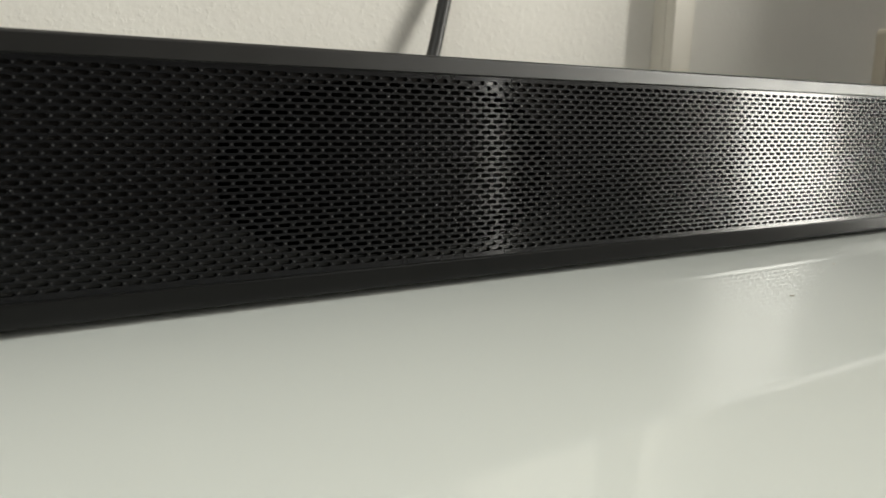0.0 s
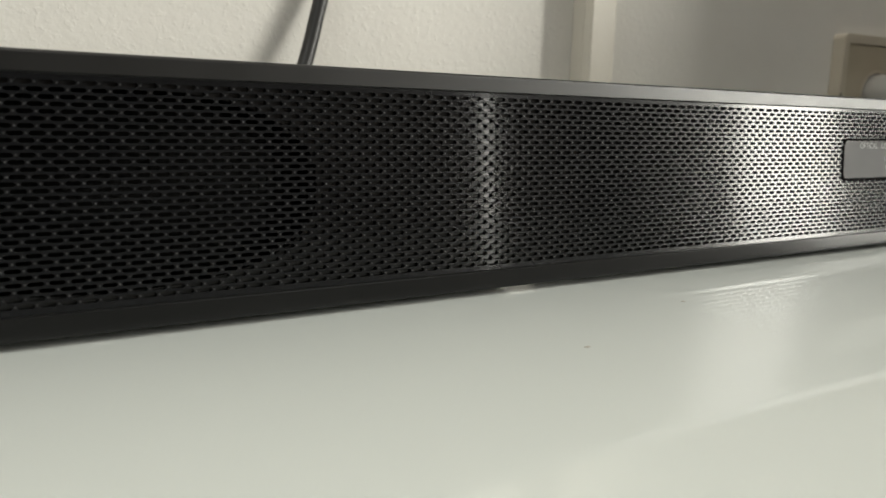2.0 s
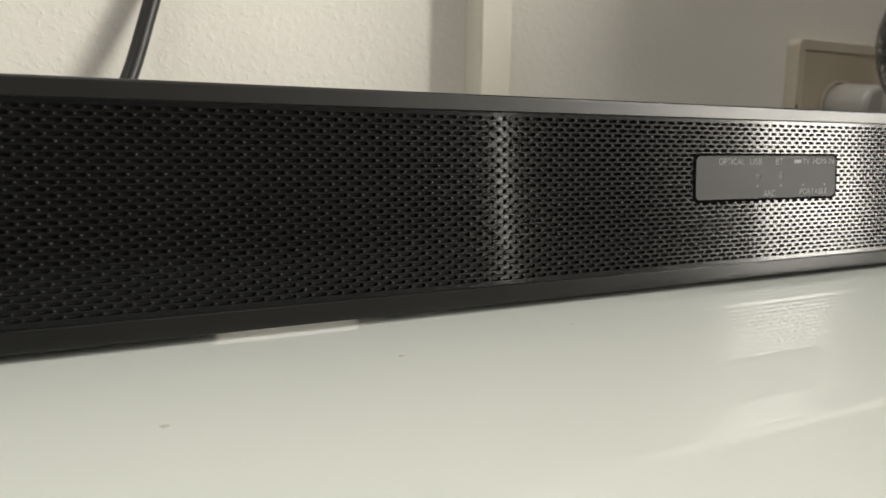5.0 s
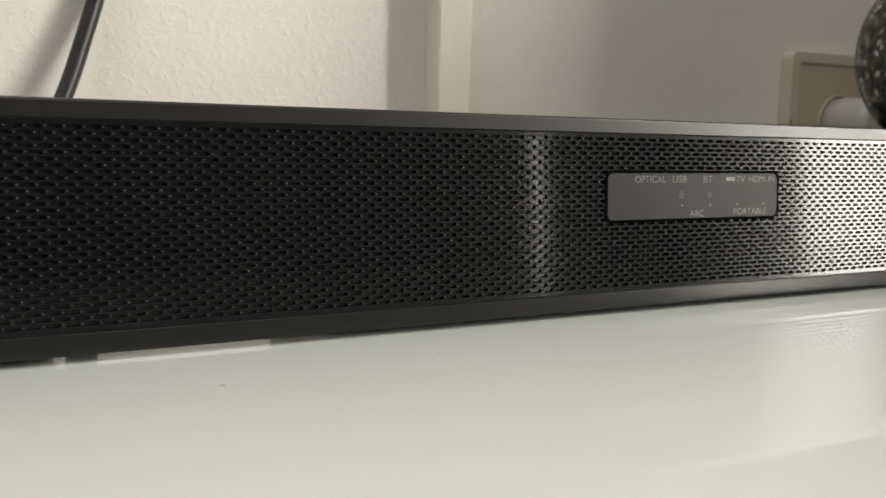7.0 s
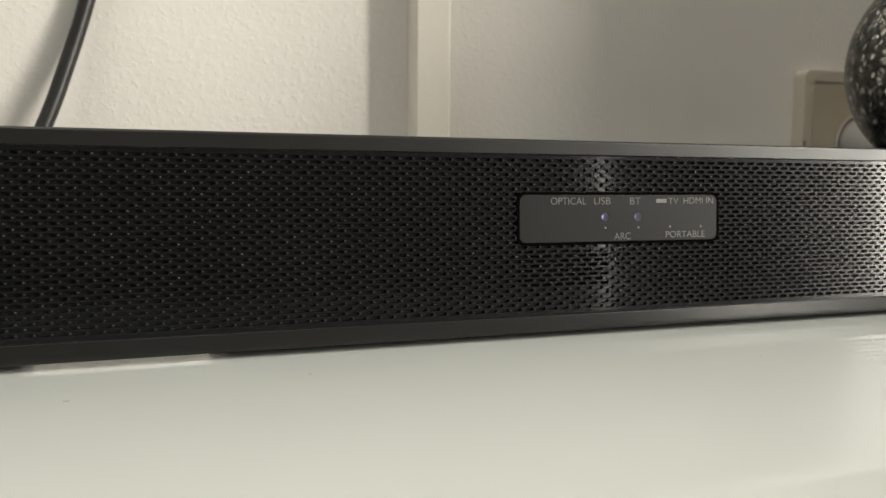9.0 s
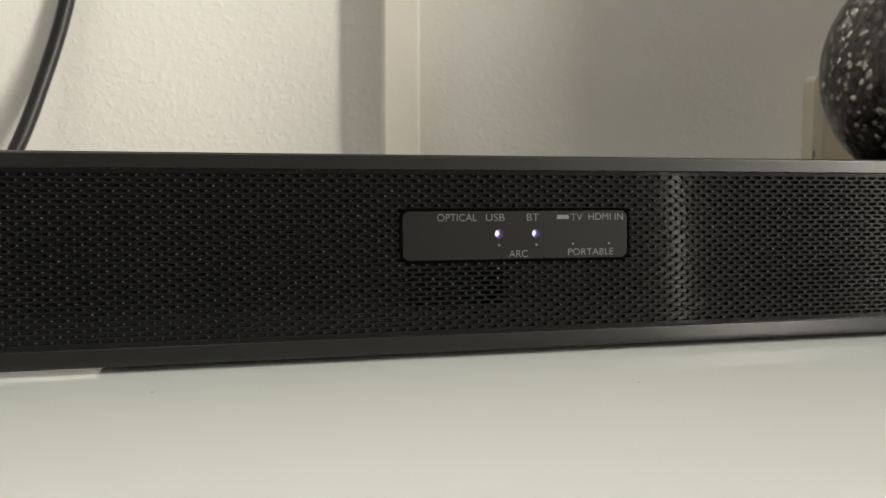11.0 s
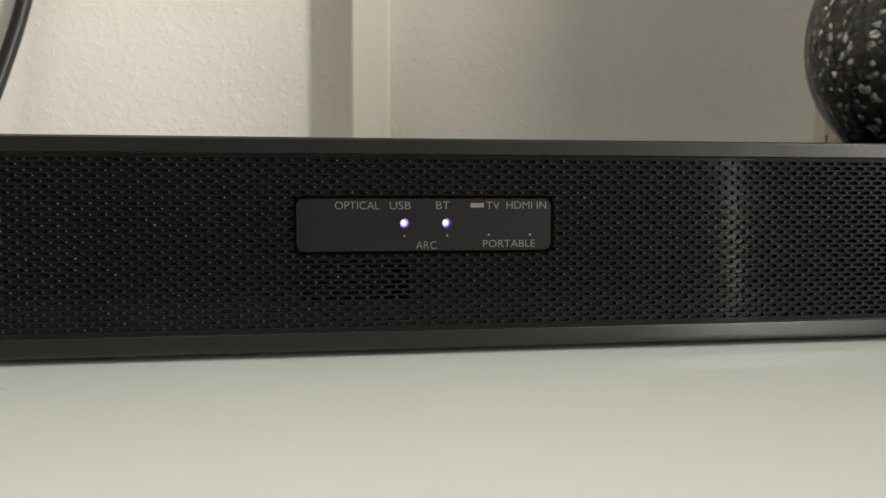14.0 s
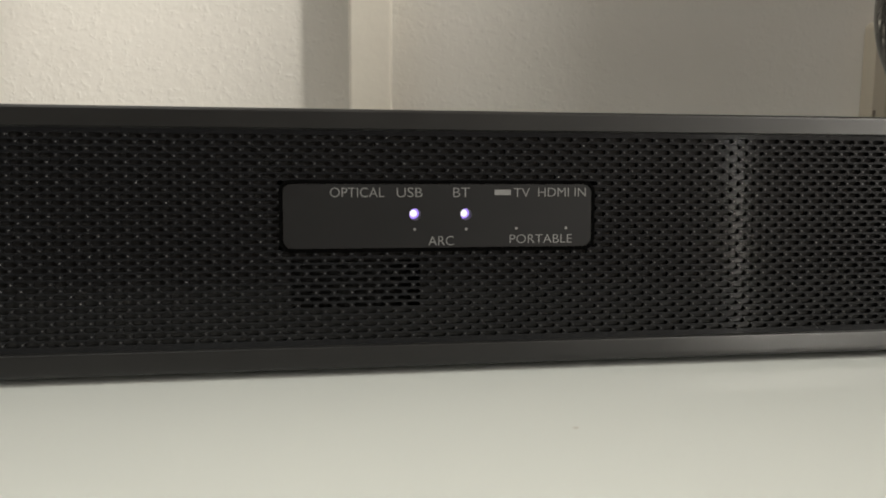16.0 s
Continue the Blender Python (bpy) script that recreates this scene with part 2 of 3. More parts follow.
def plate(outline, y0, y1, holes=()):
    """A flat plate in x and z, from y0 (front) to y1 (back), with round or shaped holes."""
    bm = bmesh.new()
    loops = [outline, *holes]
    edges = []
    for lp in loops:
        vs = [bm.verts.new((x, y0, z)) for x, z in lp]
        edges += [bm.edges.new((vs[i], vs[(i + 1) % len(vs)])) for i in range(len(vs))]
    bmesh.ops.triangle_fill(bm, use_beauty=True, use_dissolve=False, edges=edges)
    faces = bm.faces[:]
    out = bmesh.ops.extrude_face_region(bm, geom=faces)
    for g in out["geom"]:
        if isinstance(g, bmesh.types.BMVert):
            g.co.y = y1
    bmesh.ops.recalc_face_normals(bm, faces=bm.faces[:])
    return bm


def circle(cx, cz, r, n=20):
    return [(cx + r * math.cos(2 * math.pi * k / n), cz + r * math.sin(2 * math.pi * k / n)) for k in range(n)]


def lettering(text, x0, x1, z0, z1, y, parent, material="ink"):
    """Printed words from x0 to x1, capitals from z0 to z1, on a face at y."""
    cu = bpy.data.curves.new("lettering", "FONT")
    cu.body = text
    cu.size = 1
    cu.offset = -0.009
    ob = bpy.data.objects.new("lettering_source", cu)
    scene.collection.objects.link(ob)
    bpy.context.view_layer.update()
    me = bpy.data.meshes.new_from_object(ob.evaluated_get(bpy.context.evaluated_depsgraph_get()))
    bpy.data.objects.remove(ob)
    bpy.data.curves.remove(cu)
    co = np.empty(len(me.vertices) * 3)
    me.vertices.foreach_get("co", co)
    co = co.reshape(-1, 3)
    lo, hi = co.min(0), co.max(0)
    q = np.empty_like(co)
    q[:, 0] = x0 + (co[:, 0] - lo[0]) / (hi[0] - lo[0]) * (x1 - x0)
    q[:, 1] = y
    q[:, 2] = z0 + (co[:, 1] - lo[1]) / (hi[1] - lo[1]) * (z1 - z0)
    me.vertices.foreach_set("co", q.ravel())
    me.update()
    me.name = "lettering"
    me.materials.append(MAT[material])
    made = new("lettering", me)
    made.parent = parent
    return made


# ---- the room ----
WALL_Y, WALL_TURN = 0.1689, -1.054


def on_wall(ob):
    """Lay a thing built against y = 0 onto the back wall."""
    ob.matrix_world = pose(0, WALL_Y, 0, 0, 0, WALL_TURN) @ ob.matrix_world
    return ob


def wall(name, bm, label, material="plaster"):
    return tagged(link(name, bm, material), label, "wall", kind="structure")


on_wall(wall("wall_back", box(-2.6, 0, FLOOR_Z, 1.6, 0.15, CEIL_Z), "white rough plaster wall behind the bench"))
# Unseen wall stub, added to shade the back wall behind the socket
wall("wall_shade_blocker", box(0.46, -0.208, FLOOR_Z, 0.54, 0.154, CEIL_Z), "unseen dark wall added beside the bench to shade the plaster", "dark_paint")


def wall_with_opening(name, axis, at, thick, lo, hi, o0, o1, z0, z1, label, material="dark_paint"):
    """A wall across an axis from lo to hi with one opening o0..o1, z0..z1."""
    bm = bmesh.new()
    for a0, a1, b0, b1 in ((lo, o0, FLOOR_Z, CEIL_Z), (o1, hi, FLOOR_Z, CEIL_Z), (o0, o1, FLOOR_Z, z0), (o0, o1, z1, CEIL_Z)):
        other = box(at, a0, b0, at + thick, a1, b1) if axis == "x" else box(a0, at, b0, a1, at + thick, b1)
        tmp = bpy.data.meshes.new("tmp")
        other.to_mesh(tmp)
        other.free()
        bm.from_mesh(tmp)
        bpy.data.meshes.remove(tmp)
    return wall(name, bm, label, material)


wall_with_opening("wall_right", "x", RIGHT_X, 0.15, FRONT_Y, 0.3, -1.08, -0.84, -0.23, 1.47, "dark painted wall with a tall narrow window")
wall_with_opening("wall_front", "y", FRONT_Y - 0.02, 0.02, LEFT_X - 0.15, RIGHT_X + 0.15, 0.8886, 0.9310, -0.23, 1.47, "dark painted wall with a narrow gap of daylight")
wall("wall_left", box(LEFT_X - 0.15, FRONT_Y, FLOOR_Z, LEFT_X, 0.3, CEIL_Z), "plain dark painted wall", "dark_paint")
tagged(link("floor", box(LEFT_X - 0.2, FRONT_Y - 0.2, FLOOR_Z - 0.1, RIGHT_X + 0.2, 0.4, FLOOR_Z), "floor"), "brown oak floor", "floor", kind="structure")
# the opening left in the ceiling is only for the added fill lamp
bm = bmesh.new()
for dims in ((LEFT_X - 0.2, FRONT_Y - 0.2, -1.55, 0.4), (-0.35, FRONT_Y - 0.2, RIGHT_X + 0.2, 0.4), (-1.55, FRONT_Y - 0.2, -0.35, -0.97), (-1.55, -0.27, -0.35, 0.4)):
    x0, y0, x1, y1 = dims
    piece = box(x0, y0, CEIL_Z, x1, y1, CEIL_Z + 0.1)
    tmp = bpy.data.meshes.new("tmp")
    piece.to_mesh(tmp)
    piece.free()
    bm.from_mesh(tmp)
    bpy.data.meshes.remove(tmp)
tagged(link("ceiling", bm, "plaster"), "plain white ceiling with an opening for the added fill light", "ceiling", kind="structure")

# ---- the bench ----
TOP = 0.0018
bench = tagged(empty("media_bench", (0, -0.09, FLOOR_Z)), "white high-gloss lacquered media bench against the wall", "bench")


def bench_part(name, *dims, bevel=0.002):
    bm = box(*dims, bevel=bevel)
    ob = part(name, bm, "lacquer", bench)
    ob.matrix_parent_inverse = Matrix.Translation(bench.location).inverted()
    return ob


bench_part("top", -1.2, -0.34, -0.04, 0.457, 0.148, TOP)
for x0 in (-1.19, -0.34, 0.43):
    bench_part("side_panel", x0, -0.32, FLOOR_Z, x0 + 0.02, 0.14, -0.0405)
bench_part("bottom_panel", -1.165, -0.32, FLOOR_Z + 0.06, -0.345, 0.14, FLOOR_Z + 0.08)
bench_part("bottom_panel", -0.315, -0.32, FLOOR_Z + 0.06, 0.425, 0.14, FLOOR_Z + 0.08)
bench_part("drawer_front", -1.188, -0.338, FLOOR_Z + 0.05, -0.333, -0.3205, -0.044)
bench_part("drawer_front", -0.329, -0.338, FLOOR_Z + 0.05, 0.45, -0.3205, -0.044)

# ---- the soundbar: face leaning back a little, y = LEAN * z ----
LEAN = 0.0576
Z0, Z1 = 0.0080, 0.0515
X0, X1 = -0.445, 0.445
BACK = 0.072
soundbar = tagged(empty("soundbar"), "black soundbar with a slotted metal grille on the white bench", "soundbar")


def fy(z):
    return LEAN * z


def arc(cy, cz, r, a0, a1, n=5):
    return [(cy + r * math.cos(radians(a0 + (a1 - a0) * k / n)), cz + r * math.sin(radians(a0 + (a1 - a0) * k / n))) for k in range(n + 1)]


# upper and lower rails that hold the grille, and the housing behind
upper = [(fy(Z1), Z1), *arc(fy(0.0545) + 0.0008, 0.0545, 0.0008, 180, 90), (BACK - 0.004, 0.0553), *arc(BACK - 0.004, 0.0513, 0.004, 90, 0), (BACK, 0.0485), (0.012, 0.0485), (0.012, Z1 - 0.0006), (fy(Z1) + 0.0006, Z1 - 0.0004)]
part("upper_rail", extrude_profile(upper, X0, X1), "plastic", soundbar)
lip = [*arc(0.00045, Z0 - 0.0002, 0.00022, 80, 178, 4), (0.00020, 0.0074), (0.00015, 0.0062), (0.00010, 0.0050), *arc(0.0010, 0.0043, 0.0009, 190, 270, 5), (0.0042, 0.0035), (0.0124, 0.0075), (0.012, 0.0105), (0.012, Z0 + 0.0006), (fy(Z0) + 0.0012, Z0 + 0.0003)]
part("lower_rail", extrude_profile(lip, X0, X1), "rail", soundbar, "", True)
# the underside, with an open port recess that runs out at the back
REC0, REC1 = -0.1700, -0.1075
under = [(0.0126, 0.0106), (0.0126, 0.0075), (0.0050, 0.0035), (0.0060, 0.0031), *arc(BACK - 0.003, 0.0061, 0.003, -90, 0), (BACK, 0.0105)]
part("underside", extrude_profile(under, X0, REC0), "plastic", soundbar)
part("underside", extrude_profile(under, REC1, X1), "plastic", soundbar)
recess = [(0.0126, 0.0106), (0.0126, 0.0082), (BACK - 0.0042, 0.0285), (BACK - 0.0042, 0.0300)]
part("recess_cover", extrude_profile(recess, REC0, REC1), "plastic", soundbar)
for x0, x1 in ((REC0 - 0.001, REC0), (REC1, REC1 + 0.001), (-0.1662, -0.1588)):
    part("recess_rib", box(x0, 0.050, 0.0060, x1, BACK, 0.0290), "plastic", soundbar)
for x0, x1, z0 in ((X0, REC0, 0.0106), (REC0, REC1, 0.0302), (REC1, X1, 0.0106)):
    part("back_panel", box(x0, BACK - 0.004, z0, x1, BACK, 0.0484), "plastic", soundbar)
for x0, x1 in ((X0, X0 + 0.006), (X1 - 0.006, X1)):
    part("end_cap", box(x0, 0.004, 0.0106, x1, BACK - 0.0042, 0.0484), "plastic", soundbar)

# driver openings in the black backing sheet
DRIVER_X, DRIVER_W, DRIVER_H, MID_Z = 0.2685, 0.087, 0.0385, 0.0300


def oval(cx, cz, w, h, n=40):
    return [(cx + w / 2 * math.copysign(abs(math.cos(a)) ** 0.8, math.cos(a)), cz + h / 2 * math.copysign(abs(math.sin(a)) ** 0.8, math.sin(a))) for a in (2 * math.pi * k / n for k in range(n))]


def lean(bm, dy=0.0):
    for v in bm.verts:
        v.co.y += fy(v.co.z) + dy
    return bm


def holed(x0, z0, x1, z1, hole, y0, y1):
    """A rectangular sheet with one shaped hole, ring by ring."""
    cx, cz = sum(p[0] for p in hole) / len(hole), sum(p[1] for p in hole) / len(hole)
    edge = []
    for x, z in hole:
        dx, dz = x - cx, z - cz
        k = min(((x1 if dx > 0 else x0) - cx) / dx if abs(dx) > 1e-9 else 1e9, ((z1 if dz > 0 else z0) - cz) / dz if abs(dz) > 1e-9 else 1e9)
        edge.append((cx + k * dx, cz + k * dz))
    for x, z in ((x0, z0), (x0, z1), (x1, z0), (x1, z1)):
        i = min(range(len(edge)), key=lambda i: (edge[i][0] - x) ** 2 + (edge[i][1] - z) ** 2)
        edge[i] = (x, z)
    bm = bmesh.new()
    rings = [[bm.verts.new((x, y, z)) for x, z in pts] for pts, y in ((hole, y0), (edge, y0), (edge, y1), (hole, y1))]
    n = len(hole)
    for a, b in zip(rings, rings[1:] + rings[:1]):
        for k in range(n):
            bm.faces.new((a[k], a[(k + 1) % n], b[(k + 1) % n], b[k]))
    bmesh.ops.recalc_face_normals(bm, faces=bm.faces[:])
    return bm


SHEET_Y0, SHEET_Y1 = 0.00155, 0.0026
ZA, ZB, MID_X = Z0 + 0.001, Z1 - 0.001, 0.15
part("backing_sheet", lean(holed(X0 + 0.007, ZA, -MID_X, ZB, oval(-DRIVER_X, MID_Z, DRIVER_W, DRIVER_H), SHEET_Y0, SHEET_Y1)), "backing", soundbar)
part("backing_sheet", lean(holed(MID_X, ZA, X1 - 0.007, ZB, oval(DRIVER_X, MID_Z, DRIVER_W, DRIVER_H), SHEET_Y0, SHEET_Y1)), "backing", soundbar)
for x0, z0, x1, z1 in ((-MID_X, ZA, -0.0326, ZB), (0.0326, ZA, MID_X, ZB), (-0.0326, 0.0415, 0.0326, ZB), (-0.0326, 0.0252, 0.0326, 0.0267), (-0.0326, 0.0152, -0.0302, 0.0252), (-0.0042, 0.0152, 0.0326, 0.0252), (-0.0326, ZA, 0.0326, 0.0152)):
    part("backing_sheet", lean(box(x0, SHEET_Y0, z0, x1, SHEET_Y1, z1)), "backing", soundbar)
part("sensor_recess", box(-0.040, 0.0068, 0.0112, 0.006, 0.0078, 0.0262), "cavity", soundbar)
for sx in (-DRIVER_X, DRIVER_X):
    bm = lathe([(0.0205, 0.0), (0.0195, 0.0015), (0.0165, 0.0012), (0.009, 0.010), (0.0085, 0.0105)], 40)
    bm.transform(Matrix.Translation((sx, 0.0085, MID_Z)) @ Matrix.Rotation(radians(-90), 4, "X") @ Matrix.Diagonal((2.3, 1.04, 1, 1)))
    drv = part("driver", bm, "cone", soundbar, "dark oval loudspeaker driver behind the grille", True)
    bm = lathe([(0.0092, 0.0), (0.0088, -0.002), (0.0065, -0.0042), (0.003, -0.0054), (0.0001, -0.0057)], 32)
    bm.transform(Matrix.Translation((sx - 0.0085, 0.0175, MID_Z - 0.002)) @ Matrix.Rotation(radians(-90), 4, "X"))
    part("dust_cap", bm, "cap", drv, "", True)

# display window
DW, DH, DR = 0.0641, 0.0137, 0.0018
DZ = 0.0341


def grille_mesh():
    """A steel sheet with rows of long slots in brick order, each with a rounded lip."""
    px, pz = 0.003564, 0.001287
    rows = int((Z1 - Z0 - 0.0016) / pz)
    zb = (Z0 + Z1) / 2 - rows * pz / 2
    n = 12
    hl, hw = 0.00135, 0.00045
    slot, outer = [], []
    for k in range(n):
        c, q = math.cos(2 * math.pi * (k + 0.5) / n), math.sin(2 * math.pi * (k + 0.5) / n)
        x, z = math.copysign(hl - hw, c) + hw * c, hw * q
        slot.append((x, z))
        if abs(c) > 0.9:
            outer.append((math.copysign(px / 2, c), z * 1.2))
        elif abs(c) > 0.6:
            outer.append((math.copysign(px / 2, c), math.copysign(pz / 2, q)))
        else:
            outer.append((x, math.copysign(pz / 2, q)))
    lip = [(x + math.copysign(0.00003, x), z + math.copysign(0.00003, z)) for x, z in slot]
    cells = []
    for r in range(rows):
        z = zb + (r + 0.5) * pz
        for c in range(int((X1 - X0 - 0.014) / px)):
            x = X0 + 0.008 + (c + 0.5 + 0.5 * (r % 2)) * px
            if abs(x) < DW / 2 - 0.0016 and abs(z - DZ) < DH / 2 - 0.0008:
                continue
            cells.append((x, z))
    cells = np.array(cells)
    ring = np.array([[(x, 0.0, z) for x, z in outer], [(x, 0.0, z) for x, z in lip], [(x, 0.00002, z) for x, z in slot], [(x, 0.00075, z) for x, z in slot]])
    base = ring.reshape(-1, 3)
    # a small added bump on each bridge between two slots, standing in for its highlight
    m = 8
    glint_bead = [(px / 2 + r * math.cos(2 * math.pi * k / m), y, 0.9 * r * math.sin(2 * math.pi * k / m)) for r, y in ((0.00024, 0.00001), (0.00018, -0.00007), (0.00008, -0.00012)) for k in range(m)]
    base = np.concatenate([base, np.array(glint_bead)])
    verts = base[None] + np.stack([cells[:, 0], np.zeros(len(cells)), cells[:, 1]], 1)[:, None]
    verts = verts.reshape(-1, 3)
    verts[:, 1] += LEAN * verts[:, 2] + 0.0007
    quads = []
    for ringno in range(3):
        for k in range(n):
            j = (k + 1) % n
            quads.append((ringno * n + k, (ringno + 1) * n + k, (ringno + 1) * n + j, ringno * n + j))
    b0 = 4 * n
    for ringno in range(2):
        for k in range(m):
            j = (k + 1) % m
            quads.append((b0 + ringno * m + k, b0 + ringno * m + j, b0 + (ringno + 1) * m + j, b0 + (ringno + 1) * m + k))
    top = b0 + 2 * m
    quads += [(top, top + 1, top + 2, top + 3), (top, top + 3, top + 4, top + 7), (top + 4, top + 5, top + 6, top + 7)]
    quads = np.array(quads)
    n_plate, n_bead = 3 * n, 2 * m + 3
    faces = (quads[None] + (np.arange(len(cells)) * len(base))[:, None, None]).reshape(-1, 4)
    me = bpy.data.meshes.new("grille")
    me.vertices.add(len(verts))
    me.vertices.foreach_set("co", verts.ravel().astype(np.float32))
    me.loops.add(faces.size)
    me.loops.foreach_set("vertex_index", faces.ravel().astype(np.int32))
    me.polygons.add(len(faces))
    me.polygons.foreach_set("loop_start", np.arange(0, faces.size, 4, dtype=np.int32))
    me.update(calc_edges=True)
    me.polygons.foreach_set("use_smooth", np.tile(np.repeat([False, True], [n_plate, n_bead]), len(cells)))
    me.polygons.foreach_set("material_index", np.tile(np.repeat([0, 2, 1], [n, n_plate - n, n_bead]), len(cells)).astype(np.int32))
    me.materials.append(MAT["grille"])
    me.materials.append(MAT["glint_bead"])
    me.materials.append(MAT["cut_edge"])
    me.validate()
    ob = new("grille", me)
    ob.parent = soundbar
    ob["label"] = "black metal grille with staggered slots"
    return zb, rows * pz


g_low, g_high = grille_mesh()
# plain edges of the sheet above and below the slots
part("grille_edge", lean(box(X0 + 0.007, 0.0007, Z0 + 0.0002, X1 - 0.007, 0.00145, g_low)), "grille", soundbar)
part("grille_edge", lean(box(X0 + 0.007, 0.0007, g_low + g_high, X1 - 0.007, 0.00145, Z1 - 0.0002)), "grille", soundbar)

LEDS = (-0.0054, 0.0051)
LED_Z = 0.0344


def shifted(pts, dx, dz):
    return [(x + dx, z + dz) for x, z in pts]


rim = part("display_rim", lean(plate(shifted(rounded_rect(DW + 0.0008, DH + 0.0007, DR + 0.0006), 0, DZ), 0.00050, 0.0017, (shifted(rounded_rect(DW - 0.0007, DH - 0.0007, DR), 0, DZ),))), "rim", soundbar, "black rim round the display window")
panel = part("display_panel", lean(plate(shifted(rounded_rect(DW - 0.0009, DH - 0.0009, DR), 0, DZ), 0.0004, 0.0052, [circle(x, LED_Z, 0.00122) for x in LEDS])), "panel", soundbar, "smoked grey display window")
for x in LEDS:
    # disc wider than the white core, so its rim draws the lamp's halo
    part("indicator_light", lean(plate(circle(x, LED_Z, 0.00120), 0.0037, 0.0042)), "led", panel, "violet indicator light with its glow as a ring")
    part("light_core", lean(plate(circle(x, LED_Z, 0.00072), 0.0033, 0.0036)), "led_core", panel, "bright white lamp core")
    part("light_tube", lean(plate(circle(x, LED_Z, 0.00121), 0.0006, 0.0036, (circle(x, LED_Z, 0.00114),))), "tube", panel)
    part("light_cover", lean(plate(circle(x, LED_Z, 0.00120), 0.0004, 0.0005)), "cover", panel)
for text, x0, x1, z0, z1 in (("OPTICAL", -0.0224, -0.0116, 0.0379, 0.0398), ("USB", -0.0091, -0.0039, 0.0379, 0.0398), ("BT", 0.0024, 0.0058, 0.0379, 0.0398),
                             ("TV", 0.0150, 0.0184, 0.0379, 0.0397), ("HDMI IN", 0.0202, 0.0304, 0.0380, 0.0398), ("ARC", -0.0027, 0.0025, 0.0281, 0.0300), ("PORTABLE", 0.0142, 0.0275, 0.0284, 0.0302)):
    t_ob = lettering(text, x0, x1, z0, z1, 0.00034, panel)
    for v in t_ob.data.vertices:
        v.co.y += fy(v.co.z)
part("brand_bar", lean(box(0.0110, 0.00032, 0.0383, 0.0144, 0.00038, 0.0394)), "ink", panel)
for x, z in ((-0.0055, 0.0314), (0.0051, 0.0314), (0.0156, 0.0315), (0.0262, 0.0315)):
    part("printed_dot", lean(plate(circle(x, z, 0.00030, 10), 0.00032, 0.00038)), "ink", panel)
for x in (-0.40, -0.02, 0.40):
    for y in (0.02, 0.056):
        bm = lathe([(0.006, TOP), (0.006, 0.0028), (0.005, 0.0032)], 20)
        bm.transform(Matrix.Translation((x, y, 0)))
        part("foot", bm, "cavity", soundbar)

# ---- against the wall ----
duct = tagged(empty("cable_duct"), "cream plastic cable duct running up the wall", "cable duct")
part("duct_base", box(-0.0122, -0.009, TOP, 0.0032, -0.0002, 1.9, bevel=0.0004), "duct", duct)
part("duct_lid", box(-0.0127, -0.0158, TOP, 0.0037, -0.0092, 1.9, bevel=0.0012, segments=3), "duct", duct)
on_wall(duct)

tagged(link("power_cable", tube([(-0.20, 0.140, 0.005), (-0.187, 0.148, 0.02), (-0.172, 0.1545, 0.045), (-0.1627, 0.1595, 0.066), (-0.1553, 0.1635, 0.088), (-0.1486, 0.1662, 0.110), (-0.1430, 0.1668, 0.132), (-0.1375, 0.166, 0.16), (-0.132, 0.16, 0.20), (-0.124, 0.148, 0.30), (-0.12, 0.14, 0.5)], 0.0031), "cable", smooth=True),
       "black rubber power cable rising in front of the wall", "cable")

# wall socket with a plug in it
socket = tagged(empty("wall_socket"), "cream square-framed wall socket on the plaster wall", "socket")
SX, SZ, SH = 0.2495, 0.0640, 0.0407


def frame_ring(outer, inner, y0, y1, r0, r1):
    return plate(shifted(rounded_rect(outer, outer, r0), SX, SZ), y0, y1, (shifted(rounded_rect(inner, inner, r1), SX, SZ),))


part("frame", frame_ring(0.0795, 0.0680, -0.0086, -0.0002, 0.004, 0.001), "socket", socket)
part("insert_rib", plate(circle(SX, SZ, 0.0176, 40), -0.0093, -0.0087, (circle(SX, SZ, 0.0161, 40),)), "socket", socket)
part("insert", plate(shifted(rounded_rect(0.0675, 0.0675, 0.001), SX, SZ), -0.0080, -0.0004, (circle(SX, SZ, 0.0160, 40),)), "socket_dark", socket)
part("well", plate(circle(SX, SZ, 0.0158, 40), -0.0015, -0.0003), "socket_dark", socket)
on_wall(socket)
plug = tagged(empty("plug"), "white round mains plug in the wall socket", "plug")
bm = lathe([(0.0150, 0.0), (0.0150, 0.016), (0.0145, 0.020), (0.0138, 0.030), (0.0115, 0.034), (0.009, 0.034)], 40)
bm.transform(Matrix.Translation((SX, -0.0017, SZ)) @ Matrix.Rotation(radians(90), 4, "X"))
part("plug_body", bm, "plug", plug, "", True)
part("grip", box(SX + 0.002, -0.040, SZ - 0.011, SX + 0.034, -0.018, SZ + 0.009, bevel=0.004, segments=3), "plug", plug)
on_wall(plug)
tagged(on_wall(link("nail", box(0.2101, -0.0100, 0.058, 0.2106, -0.0072, 0.0655, bevel=0.00022), "steel")), "small dark nail in the plaster wall beside the socket", "nail")

# ---- mosaic glass globe ----
BALL = Vector((0.1678, 0.0300, 0.0882))
BALL_R = 0.0435
BAR_TOP = 0.0553


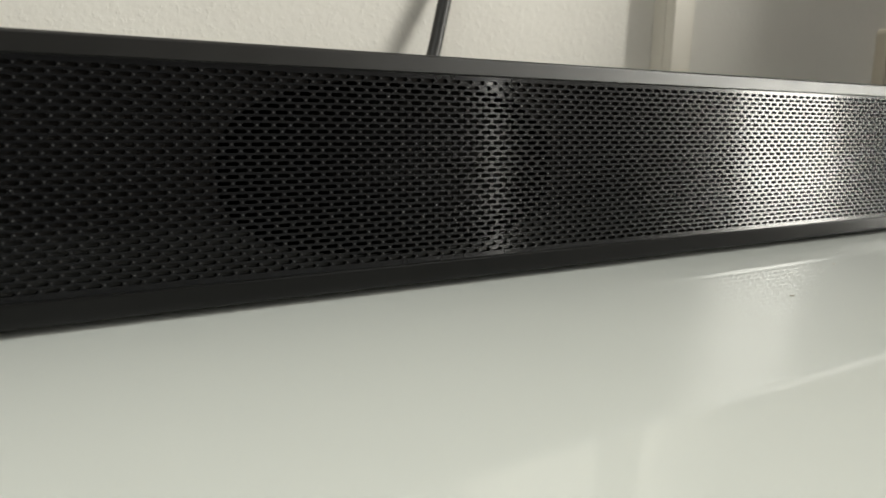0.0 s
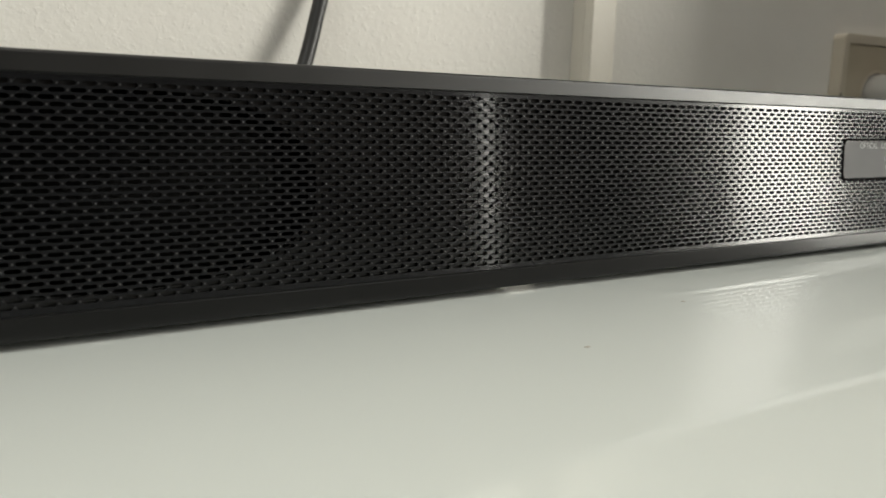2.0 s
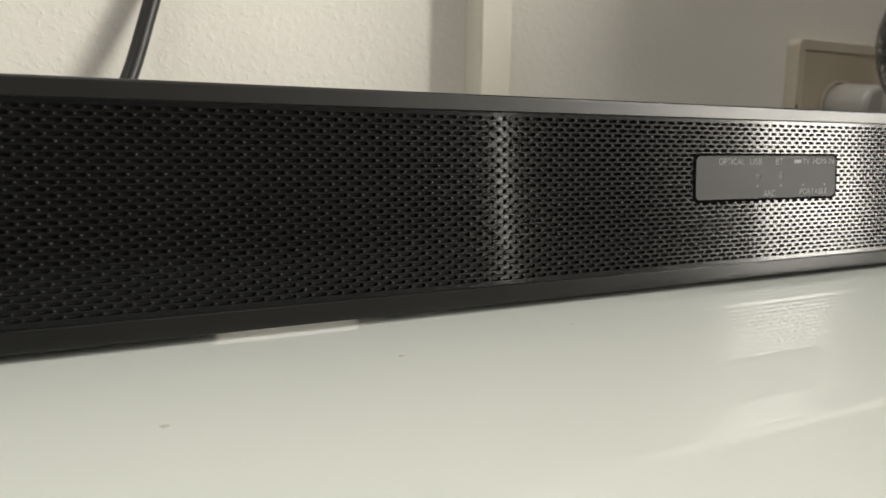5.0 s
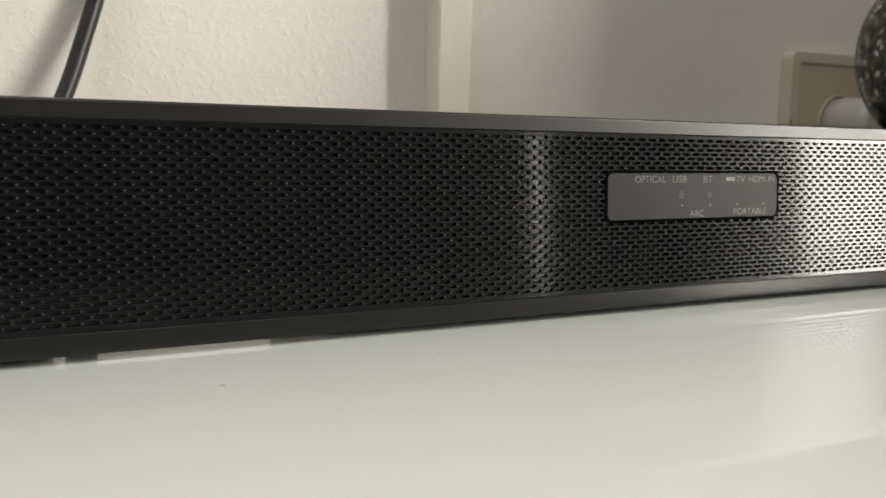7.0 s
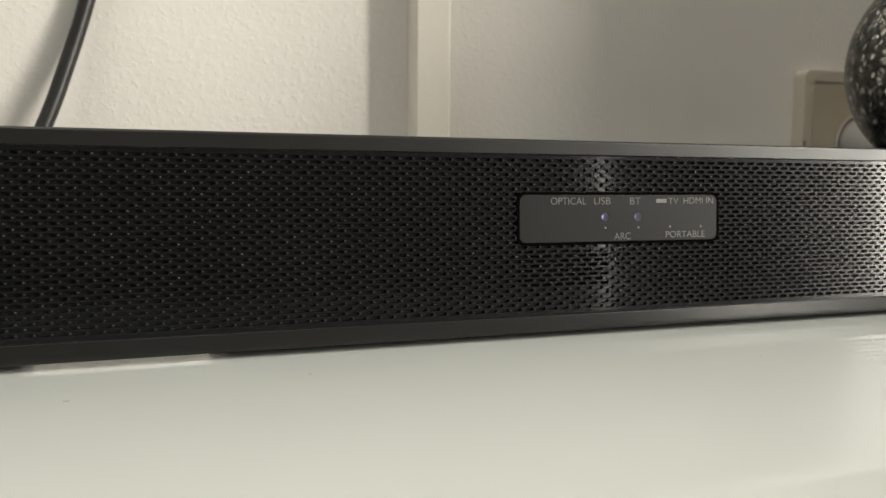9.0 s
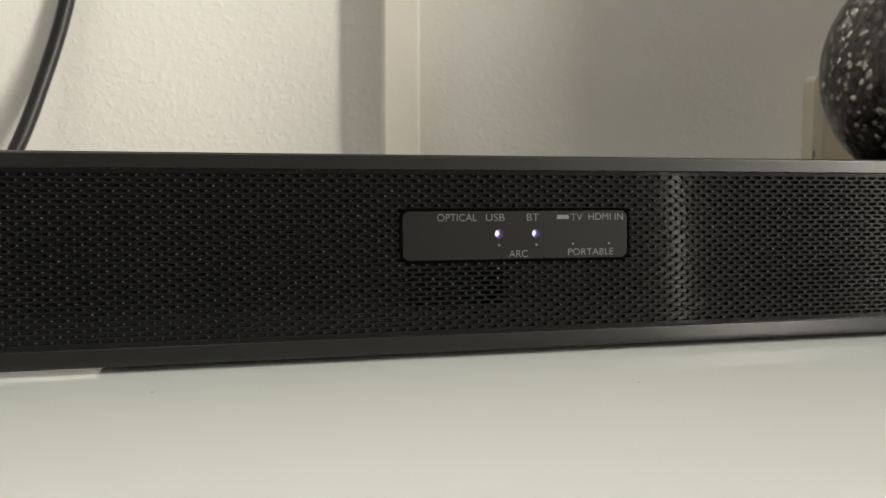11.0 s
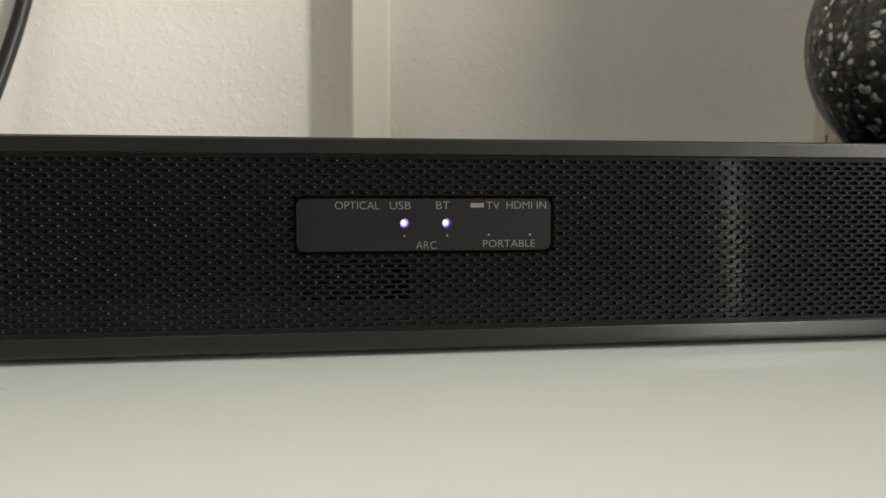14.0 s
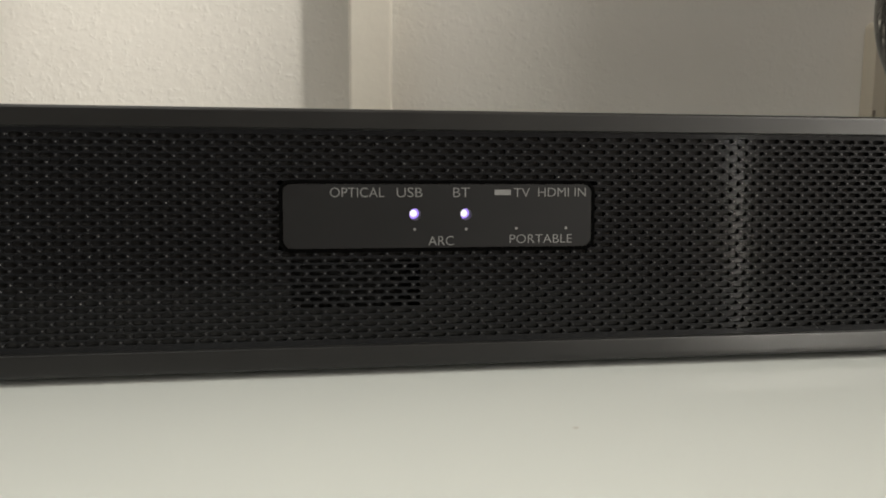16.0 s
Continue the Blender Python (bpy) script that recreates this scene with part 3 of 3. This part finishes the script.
def globe_ball():
    """The dark core, flat underneath, with an uneven skin."""
    bm = bmesh.new()
    bmesh.ops.create_icosphere(bm, subdivisions=6, radius=1)
    low = (BAR_TOP + 0.0012 - BALL.z) / BALL_R
    for v in bm.verts:
        d = v.co.normalized()
        v.co = d * (0.958 + 0.010 * noise.noise(d * 9) + 0.008 * noise.noise(d * 26))
        v.co.z = max(v.co.z, low)
        v.co *= BALL_R
    return bm


def chip_shape(rng):
    """One broken glass chip of unit size lying in x and y: uneven sides, a smaller tilted top."""
    n = rng.choice((4, 5, 5, 6, 6))
    turn = rng.uniform(0, 6.3)
    ring = []
    for k in range(n):
        a = turn + 2 * math.pi * (k + rng.uniform(-0.28, 0.28)) / n
        r = rng.uniform(0.72, 1.12)
        ring.append((r * math.cos(a), r * math.sin(a)))
    sx, sy = rng.uniform(-0.28, 0.28), rng.uniform(-0.28, 0.28)
    verts = [(x, y, -0.6) for x, y in ring] + [(x, y, 0.22 + sx * x + sy * y) for x, y in ring] + [(0.74 * x, 0.74 * y, 0.42 + sx * x + sy * y) for x, y in ring]
    verts.append((0.1 * ring[0][0], 0.1 * ring[0][1], 0.42 + rng.uniform(0.02, 0.12)))
    faces = []
    for r in (0, 1):
        for k in range(n):
            j = (k + 1) % n
            faces.append((r * n + k, r * n + j, (r + 1) * n + j, (r + 1) * n + k))
    faces += [(2 * n + k, 2 * n + (k + 1) % n, 3 * n) for k in range(n)]
    return verts, faces


globe = tagged(empty("glass_globe", (BALL.x, BALL.y, BAR_TOP)), "round smoked-glass mosaic globe standing on the soundbar", "globe")
bm = globe_ball()
bm.transform(Matrix.Translation((0, 0, BALL.z - BAR_TOP)))
ball = part("ball", bm, "grout", globe, "dark grouted core", True)
bm = bmesh.new()
bmesh.ops.create_icosphere(bm, subdivisions=6, radius=BALL_R)
for v in bm.verts:
    v.co.z = max(v.co.z, BAR_TOP + 0.0010 - BALL.z) + BALL.z - BAR_TOP
part("glass_skin", bm, "skin", globe, "clear rippled glass skin", True)
part("base", lathe([(0.0262, 0.0), (0.0272, 0.0004), (0.0276, 0.0012), (0.0268, 0.0016), (0.020, 0.0016)], 40), "base", globe, "glossy black round base", True)


def set_chips():
    """Chips all over the ball; those towards the bench's front stand singly, the rest are one mesh."""
    rng = random.Random(11)
    shapes = [chip_shape(rng) for _ in range(14)]
    meshes = []
    for verts, faces in shapes:
        me = bpy.data.meshes.new("chip")
        me.from_pydata(verts, [], faces)
        me.materials.append(MAT["chip"])
        for f in me.polygons:
            f.use_smooth = True
        meshes.append(me)
    spots, total = [], 2200
    for i in range(total):
        z = 1 - 2 * (i + 0.5) / total
        a = i * 2.399963
        d = Vector((math.sqrt(1 - z * z) * math.cos(a), math.sqrt(1 - z * z) * math.sin(a), z))
        d = (d + Vector([rng.uniform(-0.026, 0.026) for _ in range(3)])).normalized()
        if d.z < -0.735 or rng.random() < 0.10:
            continue
        size = rng.uniform(0.0012, 0.0026)
        tilt = (d + Vector([rng.uniform(-0.09, 0.09) for _ in range(3)])).normalized()
        m = Matrix.Translation(Vector((0, 0, BALL.z - BAR_TOP)) + d * BALL_R * rng.uniform(0.952, 0.966)) @ tilt.to_track_quat("Z", "Y").to_matrix().to_4x4()
        m = m @ Matrix.Diagonal((size, size * rng.uniform(0.75, 1.25), 0.0009, 1))
        spots.append((d.dot(Vector((-0.55, -0.83, 0.08))), rng.randrange(14), m))
    spots.sort(key=lambda q: -q[0])
    for _, k, m in spots[:300]:
        ob = new("chip", meshes[k])
        ob.parent = ball
        ob.matrix_basis = m
    verts, faces = [], []
    for _, k, m in spots[300:]:
        base = len(verts)
        verts += [m @ Vector(v) for v in shapes[k][0]]
        faces += [tuple(base + i for i in f) for f in shapes[k][1]]
    me = bpy.data.meshes.new("joined_chip")
    me.from_pydata(verts, [], faces)
    me.materials.append(MAT["chips"])
    for f in me.polygons:
        f.use_smooth = True
    tagged(new("joined_chip", me), kind="stuff").parent = ball


set_chips()

# ---- dust on the bench ----
for x, y, r in ((-0.1880, -0.0440, 0.0008), (-0.1395, -0.0255, 0.0007), (-0.0915, -0.0190, 0.0005), (0.0172, -0.0345, 0.0005)):
    bm = bmesh.new()
    bmesh.ops.create_icosphere(bm, subdivisions=2, radius=r)
    for v in bm.verts:
        v.co = Vector((x + v.co.x * (1 + 0.5 * noise.noise(v.co * 2000)), y + v.co.y * 0.6, TOP + 0.00006 + v.co.z * 0.1))
    tagged(link("crumb", bm, "speck"), "tiny brown crumb on the glossy white bench", "crumb", "crumbs on the bench")
